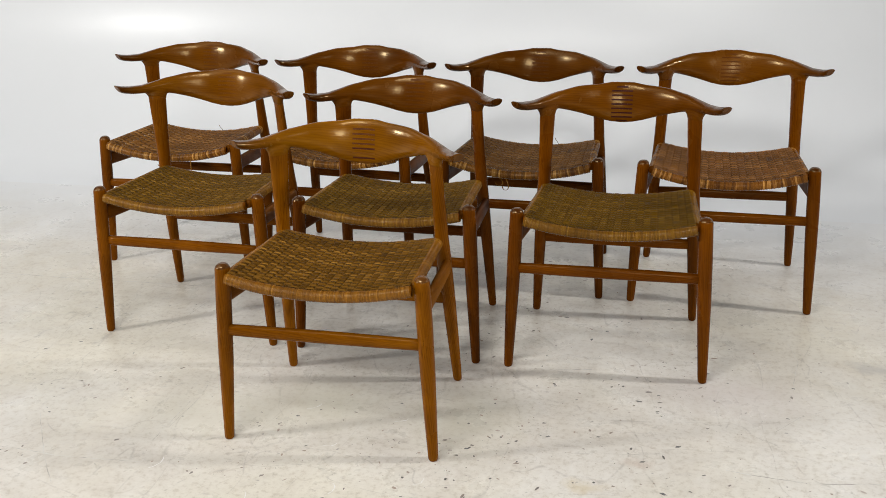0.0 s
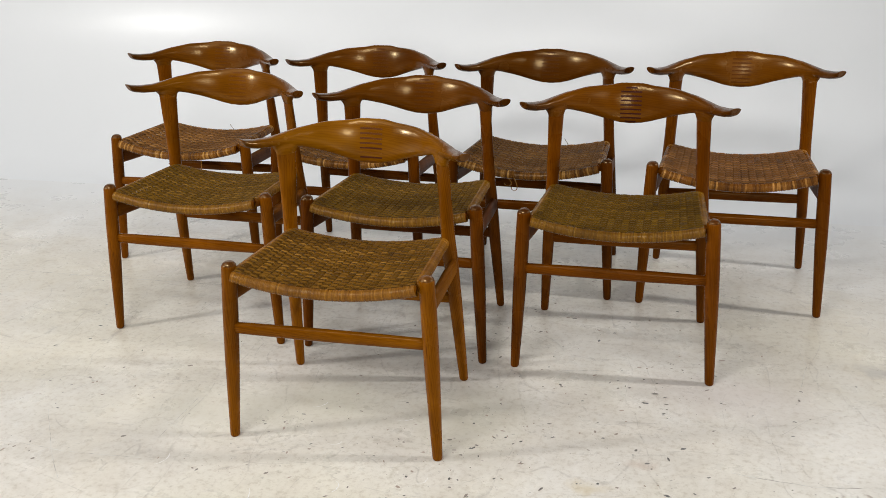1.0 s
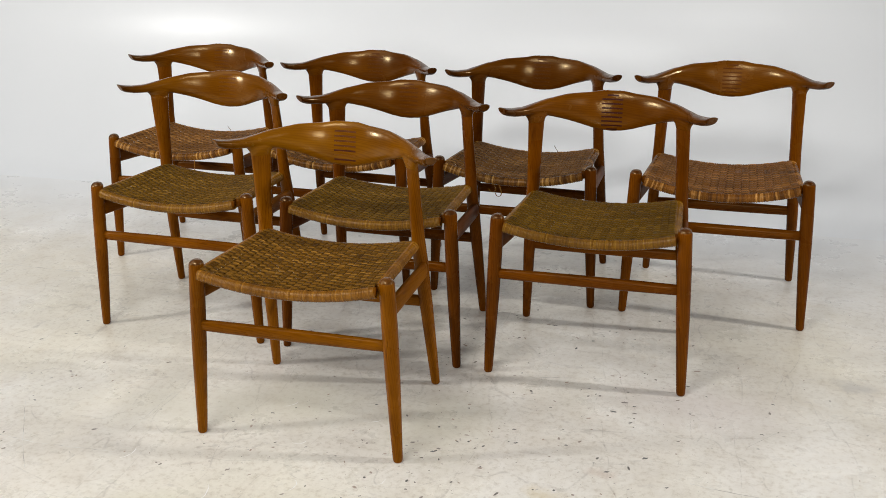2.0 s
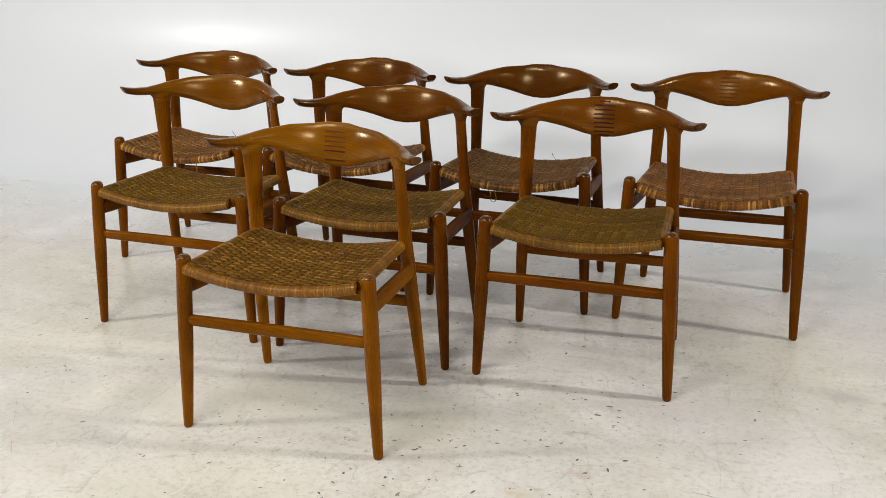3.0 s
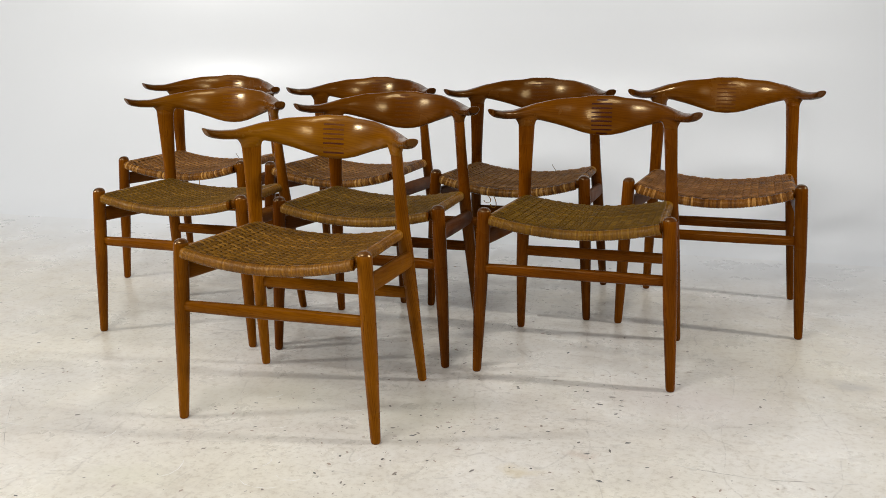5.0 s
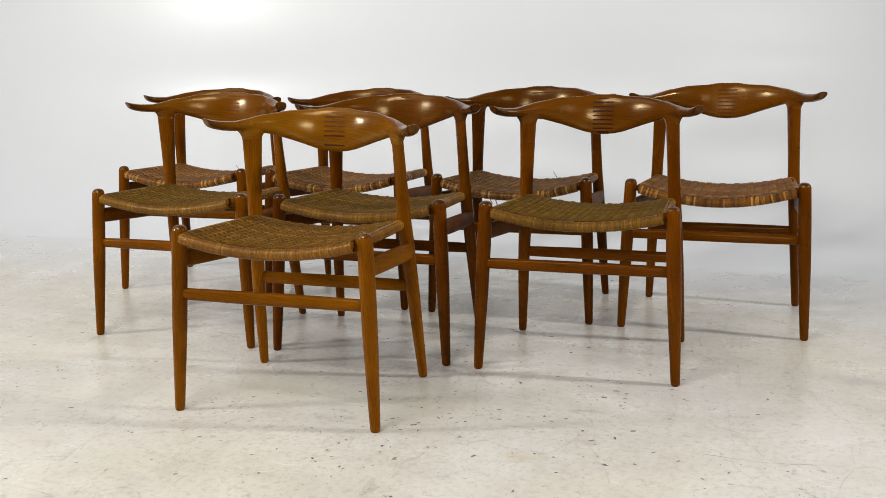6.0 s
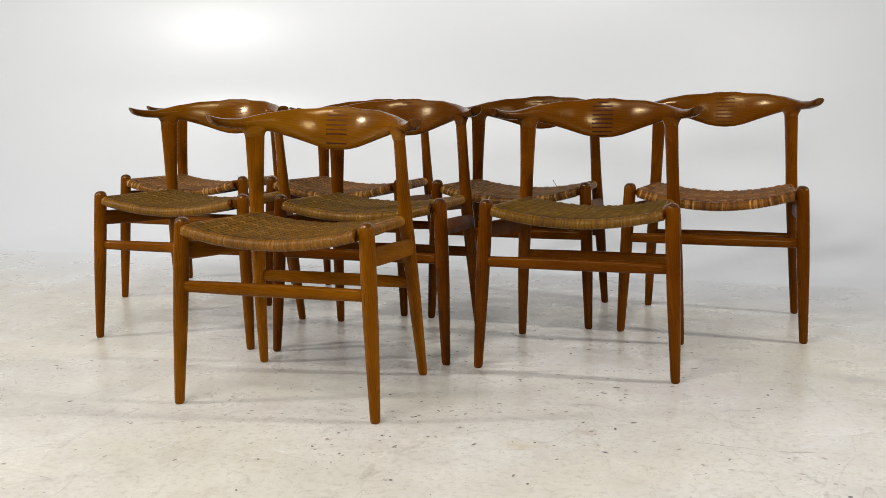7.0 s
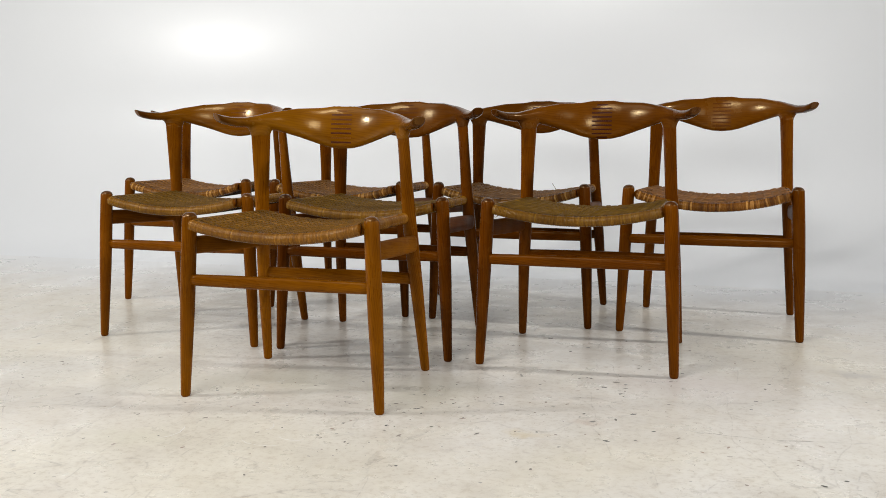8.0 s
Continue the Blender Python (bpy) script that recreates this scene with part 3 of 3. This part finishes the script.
def wrap_mesh(name, axis, count, radius, mat, seed, flat=1.0, bundle=7):
    """Cane wound round a rail: a ring for every turn, in bundles that sit a little apart."""
    rng = random.Random(seed)
    verts, faces = [], []
    n = 20
    for i in range(count):
        t = (i + 0.5) / count
        c = axis(t)
        way = (axis(min(1, t + 0.01)) - axis(max(0, t - 0.01))).normalized()
        side = way.cross(Vector((0, 0, 1))).normalized()
        up = side.cross(way).normalized()
        pitch = (axis(1) - axis(0)).length / count
        r = radius * rng.uniform(0.99, 1.012) * (1.015 if i % bundle else 0.975)
        skew = pitch * rng.uniform(-0.25, 0.25)
        base = len(verts)
        for k in range(n):
            a = 2 * math.pi * k / n
            d = side * math.cos(a) * r + up * math.sin(a) * r * flat
            o = way * skew * math.sin(a)
            for w, dr in ((-0.47, 0.92), (0.0, 1.0), (0.47, 0.92)):
                verts.append(c + d * dr + o + way * pitch * w)
        for k in range(n):
            q = (k + 1) % n
            for w in range(2):
                faces.append((base + k * 3 + w, base + k * 3 + w + 1, base + q * 3 + w + 1, base + q * 3 + w))
    return strand_mesh(name, verts, faces, mat)


def front_axis(t):
    return seat_point(2 * t - 1, 0.0, -RAIL_R)


def rear_axis(t):
    return seat_point(2 * t - 1, 1.0, -RAIL_R)


def side_axis(side):
    a, b = seat_point(side, 0.06, -RAIL_R), seat_point(side, 1.0, -RAIL_R)
    return lambda t: a.lerp(b, t)


def core_mesh(name, axis, r):
    secs = []
    for k in range(17):
        t = k / 16
        secs.append((axis(t), (0, r, 0) if abs((axis(1) - axis(0)).x) > 0.2 else (r, 0, 0), (0, 0, r)))
    return loft(name, secs, WOOD, segments=12)


def loose_mesh(points, thick, mat):
    """A broken end of cane: a thin bent strip."""
    secs = []
    for i, p in enumerate(points):
        secs.append((p, (thick, 0, 0), (0, thick * 0.6, thick * 0.3)))
    return loft("loose_strand", secs, mat, segments=6)


MESH = {
    "front_leg": [front_leg_mesh(s) for s in (-1, 1)],
    "back_leg": [back_leg_mesh(s) for s in (-1, 1)],
    "front_stretcher": bar_mesh("front_stretcher", ((-0.252, 0.025, 0.295), (0.252, 0.025, 0.295)), 0.032, 0.022, 2.4),
    "back_stretcher": bar_mesh("back_stretcher", ((-0.226, 0.374, 0.258), (0.226, 0.374, 0.258)), 0.034, 0.022, 2.4),
    "side_rail": [bar_mesh("side_rail", ((0.247 * s, 0.034, 0.379), (0.228 * s, 0.366, 0.354)), 0.046, 0.021, 2.8, 0.04, RAIL_WOOD) for s in (-1, 1)],
    "backrest": backrest_mesh(),
}
INLAY_ROWS = [(0.0124 * k, 0.063, k) for k in range(-3, 4)] + [(-0.048, 0.034, 4), (0.048, 0.034, 5)]
MESH["inlay_dark"] = [inlay_mesh(MESH["backrest"], 0.669 + dz, w, {-3: INLAY_DARK, -1: INLAY_DARK, -2: INLAY_WORN, 4: INLAY_WORN, 5: INLAY_WORN}.get(k, INLAY_MID)) for dz, w, k in INLAY_ROWS]
MESH["inlay_bold"] = [inlay_mesh(MESH["backrest"], 0.669 + dz, w, INLAY_DARK) for dz, w, k in INLAY_ROWS]
MESH["inlay_worn"] = [inlay_mesh(MESH["backrest"], 0.669 + dz, w, INLAY_WORN) for dz, w, k in INLAY_ROWS]
SEAT = {}
for kind, dip, warps, wefts, cane, cross, turns, bundle in (("fine", (0.029, 0.024), 92, 68, CANE_OLIVE, CANE_OLIVE_WEFT, 112, 14), ("coarse", (0.036, 0.027), 76, 52, CANE_RED, CANE_RED_WEFT, 80, 4)):
    DIP[:] = dip
    axes = (front_axis, rear_axis, side_axis(-1), side_axis(1))
    SEAT[kind] = {
        "dip": dip,
        "weave": weave_mesh("woven_cane", warps, wefts, 4, 2, cane, 3, cross, 0.82 if kind == "fine" else 0.78),
        "rails": [core_mesh("seat_rail", a, RAIL_R * 0.86) for a in axes],
        "wraps": [wrap_mesh(n, a, c, RAIL_R, CANE_GOLD if kind == "fine" else CANE_BANDED, 11, 1.0, b) for n, a, c, b in zip(("front_wrap", "rear_wrap", "side_wrap", "side_wrap"), axes, (turns, turns, 64, 64), (bundle, bundle, 8, 8))],
    }


def chair(label, x, y, turn, seat, inlay, tint, seat_tint, back=(0, 0, 0), loose=(), legs=(0, 0, 0, 0)):
    """back: lift, roll and yaw of the carved back. loose: broken strands as (s, v, reach, drop). legs: x and y by which the front legs stand off the pattern."""
    ob = new("dining_chair")
    ob.matrix_world = pose(x, y, 0, 0, 0, turn)
    ob.empty_display_size = 0.1
    tagged(ob, label, "chair", "eight dining chairs in three rows")
    for k in (0, 1):
        part("front_leg", MESH["front_leg"][k], ob, tint).location = (legs[2 * k], legs[2 * k + 1], 0)
        part("back_leg", MESH["back_leg"][k], ob, tint)
        part("side_rail", MESH["side_rail"][k], ob, tint)
    part("front_stretcher", MESH["front_stretcher"], ob, tint)
    part("back_stretcher", MESH["back_stretcher"], ob, tint)
    rest = part("backrest", MESH["backrest"], ob, tint, "carved bow-shaped back with horn ends")
    lift, roll, yaw = back
    rest.matrix_basis = pose(0, 0.35, 0.68 + lift, 0, roll, yaw) @ pose(0, -0.35, -0.68)
    for me in MESH["inlay_" + inlay]:
        part("inlay_bar", me, rest, tint, "dark hardwood inlay bar")
    kind = SEAT[seat]
    DIP[:] = kind["dip"]
    s = tagged(part("seat", kind["weave"], ob, seat_tint, "woven cane seat"), kind="stuff")
    for me, core in zip(kind["wraps"], kind["rails"]):
        part("seat_rail", core, s, tint)
        tagged(part(me.name.split(".")[0], me, s, seat_tint, "cane wound round the rail"), kind="stuff")
    for a, v, reach, drop in loose:
        p = seat_point(a, v, 0.002)
        if v < 0.01:  # a loop or an end that hangs from the front
            p += Vector((0, -RAIL_R, -1.6 * RAIL_R))
            pts = [p + Vector((reach * math.sin(k / 12 * 4.6), -0.004 * math.sin(k / 12 * 3), drop * math.sin(k / 12 * 2.3))) for k in range(13)]
        else:  # a spike that stands up at the rear
            pts = [p + Vector((reach * k / 6 + 0.001 * math.sin(k), 0.002 * k / 6, drop * k / 6)) for k in range(7)]
        part("loose_strand", loose_mesh(pts, 0.0016 if drop < 0 else 0.0011, CANE_GOLD if drop < 0 else CANE_OLIVE), s, seat_tint, "broken end of cane")
    return ob


AMBER, BROWN = (0.96, 0.88, 0.82), (0.77, 0.66, 0.58)
chair("golden-brown oak dining chair with bold inlay and olive cane seat", -0.0007, 0.0003, 0.05, "fine", "dark", (1.34, 1.42, 1.3), (1.1, 1.03, 0.95), (-0.0138, 1.3, 0), (), (0.006, 0.002, -0.003, -0.001))
chair("brown oak dining chair with horned back and olive cane seat", -0.6205, 0.5089, -1.10, "fine", "worn", (1.10, 1.06, 1.0), (1.02, 1.04, 0.92), (0.0060, 0, -0.8), (), (-0.002, -0.003, 0.005, 0.003))
chair("brown oak dining chair with worn inlay and olive cane seat", 0.0028, 0.5060, -0.58, "fine", "worn", BROWN, (0.95, 0.98, 0.9), (-0.0010, 0, 0), (), (0.003, 0, -0.001, -0.002))
chair("golden-brown oak dining chair with dark inlay and olive cane seat", 0.6282, 0.4961, -0.24, "fine", "bold", (0.91, 0.80, 0.69), (0.88, 0.9, 0.6), (-0.0070, 0, 0), (), (0.001, 0.002, -0.002, 0))
chair("brown oak dining chair with coarse cane seat and broken strands", -0.9286, 1.0533, -0.42, "coarse", "worn", AMBER, (1.25, 1.2, 1.15), (-0.002, 0.9, 0),
      ((-0.1, 0.0, 0.008, -0.020), (0.42, 0.0, 0.001, -0.040), (0.28, 0.97, -0.013, 0.020)))
chair("brown oak dining chair with horned back and coarse cane seat", -0.3233, 1.0449, -3.44, "coarse", "worn", BROWN, (1.15, 1.12, 1.1), (-0.0060, -0.6, 0))
chair("dark brown oak dining chair with cane loops hanging from its seat", 0.3089, 1.0170, -1.99, "coarse", "worn", (0.64, 0.55, 0.50), (0.88, 0.88, 0.90), (-0.0035, -0.6, 0),
      ((-0.26, 0.0, 0.012, -0.026), (-0.17, 0.0, 0.010, -0.040), (0.38, 0.97, -0.012, 0.022)))
chair("reddish-brown oak dining chair with horned back and red-brown cane seat", 0.9490, 0.9982, -0.86, "coarse", "worn", (0.98, 0.88, 0.76), (1.22, 1.12, 1.1), (0.0023, 0, 0.9), (), (-0.005, 0.002, -0.001, -0.002))


# ---- chips in the floor paint ----
CHIPS_WEST = [
    (-0.90, 0.17), (-0.81, 0.06), (-0.79, 0.04), (-0.74, 0.39), (-0.59, 0.27), (-0.55, 0.33), (-0.54, -0.05), (-0.47, 0.50), (-0.05, 0.37),
    (-0.23, 0.14), (-0.13, 0.14), (-0.23, -0.04), (-0.15, -0.27), (-0.12, -0.13), (-0.22, 0.09), (0.26, 0.08), (0.33, 0.07), (0.12, 0.25),
    (-0.06, 0.01), (-0.30, -0.33), (-0.39, -0.44), (-0.96, 0.52), (-0.94, 0.43), (-1.02, 0.37), (-0.80, 0.21),
]
CHIPS_EAST = [
    (0.49, 0.85), (0.66, 0.85), (0.62, 0.77), (0.74, 0.76), (0.58, 0.71), (0.74, 0.81), (0.93, 0.87), (0.44, 0.50), (1.09, 0.73),
    (0.73, 0.37), (0.78, 0.32), (0.79, 0.305), (0.78, 0.41), (0.57, 0.35), (0.50, 0.22), (0.64, 0.18), (0.62, 0.25), (0.61, 0.12),
    (0.75, 0.09), (0.50, 0.16), (0.52, 0.16), (0.46, 0.03), (0.89, 0.06), (0.80, -0.03), (0.86, -0.01), (1.00, 0.36), (1.09, 0.28),
    (1.10, 0.35), (1.13, 0.51), (0.96, 0.51), (0.83, 0.17), (1.35, 0.41), (0.80, 0.96),
]


def chip_mesh(seed):
    """A ragged flake, a hair proud of the paint."""
    rng = random.Random(seed)
    n = 13
    rim = [(math.cos(2 * math.pi * k / n) * rng.uniform(0.45, 1.6), math.sin(2 * math.pi * k / n) * rng.uniform(0.15, 0.8)) for k in range(n)]
    verts = [(x, y, 0.0) for x, y in rim] + [(x * 0.8, y * 0.8, 0.12) for x, y in rim]
    faces = [(k, (k + 1) % n, n + (k + 1) % n, n + k) for k in range(n)] + [tuple(range(n, 2 * n))]
    me = bpy.data.meshes.new("paint_chip")
    me.from_pydata(verts, [], faces)
    me.materials.append(CHIP)
    return me


FLAKES = [chip_mesh(k) for k in range(8)]
chip_rng = random.Random(4)
for x, y in CHIPS_WEST + CHIPS_EAST:
    ob = new("paint_chip", FLAKES[chip_rng.randrange(8)])
    size = 0.0028 + 0.0052 * chip_rng.random() ** 2.2
    ob.matrix_world = pose(x, y, 0.0, 0, 0, chip_rng.gauss(14, 28)) @ Matrix.Diagonal((size, size, 0.004, 1))
    ob.parent = floor


# ---- seams and scratches in the floor ----
SEAM, seam_nt, seam_bsdf = material("grey_floor_seam")
seam_n = node(seam_nt, "ShaderNodeTexNoise", {"Vector": node(seam_nt, "ShaderNodeTexCoord").outputs["Object"], "Scale": 18.0, "Detail": 5.0}).outputs["Fac"]
seam_nt.links.new(ramp(seam_nt, seam_n, [(0.40, (0.34, 0.31, 0.28)), (0.55, (0.66, 0.645, 0.61))]), seam_bsdf.inputs["Base Color"])
seam_bsdf.inputs["Roughness"].default_value = 0.6


def floor_line(name, points, wide, seed):
    """A thin wandering line lying on the floor, with ragged width."""
    rng = random.Random(seed)
    verts, faces = [], []
    fine = []
    for (x0, y0), (x1, y1) in zip(points, points[1:]):
        n = max(2, int(math.hypot(x1 - x0, y1 - y0) / 0.012))
        fine += [(x0 + (x1 - x0) * k / n, y0 + (y1 - y0) * k / n) for k in range(n)]
    way = Vector((points[-1][0] - points[0][0], points[-1][1] - points[0][1], 0)).normalized()
    side = Vector((-way.y, way.x, 0))
    drift = 0.0
    for x, y in fine:
        drift = drift * 0.9 + rng.uniform(-0.0012, 0.0012)
        w = wide * rng.uniform(0.15, 1.0)
        c = Vector((x, y, 0)) + side * drift
        verts += [c - side * w / 2 + Vector((0, 0, 0.0001)), c + Vector((0, 0, 0.0004)), c + side * w / 2 + Vector((0, 0, 0.0001))]
    for k in range(len(fine) - 1):
        for q in (0, 1):
            faces.append((k * 3 + q, k * 3 + q + 1, k * 3 + q + 4, k * 3 + q + 3))
    return mesh_object(name, verts, faces, SEAM, floor)


floor_line("floor_seam", [(-3.9, 0.87), (-1.22, 0.88), (-0.3, 0.90)], 0.0035, 1)
floor_line("floor_seam", [(-1.3, -0.125), (-0.65, -0.14), (-0.40, -0.13)], 0.0030, 2)
floor_line("floor_seam", [(-0.81, 0.03), (-0.69, -0.14), (-0.59, -0.26)], 0.0022, 3)
floor_line("floor_scratch", [(-0.45, -0.04), (-0.44, 0.18)], 0.0018, 4)
floor_line("floor_scratch", [(-0.437, 0.02), (-0.425, 0.20)], 0.0012, 5)
floor_line("floor_crack", [(0.94, 0.09), (1.02, 0.08), (1.12, 0.07), (1.25, 0.09), (1.35, 0.11)], 0.0035, 6)
floor_line("floor_crack", [(0.48, 0.50), (0.54, 0.515), (0.61, 0.53)], 0.0045, 7)
floor_line("floor_crack", [(1.14, 0.78), (1.16, 0.66), (1.13, 0.52)], 0.0015, 8)
floor_line("floor_crack", [(1.22, 0.42), (1.13, 0.36), (1.02, 0.22)], 0.0015, 9)

SCRAPE, _, scrape_bsdf = material("white_filler_scrape")
scrape_bsdf.inputs["Base Color"].default_value = (0.80, 0.79, 0.77, 1)
scrape_bsdf.inputs["Roughness"].default_value = 0.7
for k, (x, y, reach) in enumerate(((-0.12, 0.18, 0.05), (-0.14, -0.28, 0.10), (0.04, -0.24, 0.11), (-0.40, -0.15, 0.06), (0.24, -0.10, 0.04), (0.11, -0.20, 0.07), (0.06, -0.17, 0.05), (-0.02, 0.02, 0.04), (0.12, 0.16, 0.05))):
    turn = 0.9 * math.sin(2.3 * k)
    path = [(x + reach * u * math.cos(turn + 0.9 * u), y + reach * u * math.sin(turn + 0.9 * u)) for u in (0, 0.25, 0.5, 0.75, 1)]
    floor_line("filler_scrape", path, 0.0035, 40 + k).data.materials[0] = SCRAPE

# ---- loose grit and flecks of bare floor, in swarms ----
fleck_rng = random.Random(21)
fleck_v, fleck_f = [], []
for _ in range(85):
    cx, cy, spread = fleck_rng.gauss(0.45, 0.5), fleck_rng.gauss(0.3, 0.4), fleck_rng.uniform(0.02, 0.2)
    for _ in range(fleck_rng.randrange(5, 22)):
        x, y = cx + fleck_rng.gauss(0, spread), cy + fleck_rng.gauss(0, spread * 0.6)
        if not -0.95 < y < 1.85:
            continue
        r, turn, n = 0.0007 + 0.0036 * fleck_rng.random() ** 3.6, fleck_rng.uniform(0, 3.1), 6
        long, base = fleck_rng.uniform(1.0, 2.6), len(fleck_v)
        for k in range(n):
            a = 2 * math.pi * k / n
            px, py = r * long * math.cos(a) * fleck_rng.uniform(0.6, 1.1), r * math.sin(a) * fleck_rng.uniform(0.6, 1.1)
            fleck_v.append((x + px * math.cos(turn) - py * math.sin(turn), y + px * math.sin(turn) + py * math.cos(turn), 0.0005))
        fleck_f.append(tuple(range(base, base + n)))
GRIT, grit_nt, grit_bsdf = material("grey_and_rusty_grit")
grit_nt.links.new(ramp(grit_nt, node(grit_nt, "ShaderNodeNewGeometry").outputs["Random Per Island"], [(0.0, (0.10, 0.095, 0.09)), (0.4, (0.24, 0.21, 0.19)), (0.7, (0.36, 0.28, 0.23)), (1.0, (0.50, 0.46, 0.42))]), grit_bsdf.inputs["Base Color"])
grit_bsdf.inputs["Roughness"].default_value = 0.7
tagged(mesh_object("floor_grit", fleck_v, fleck_f, GRIT, floor, False), "grey and rusty flecks where paint has worn", kind="stuff")
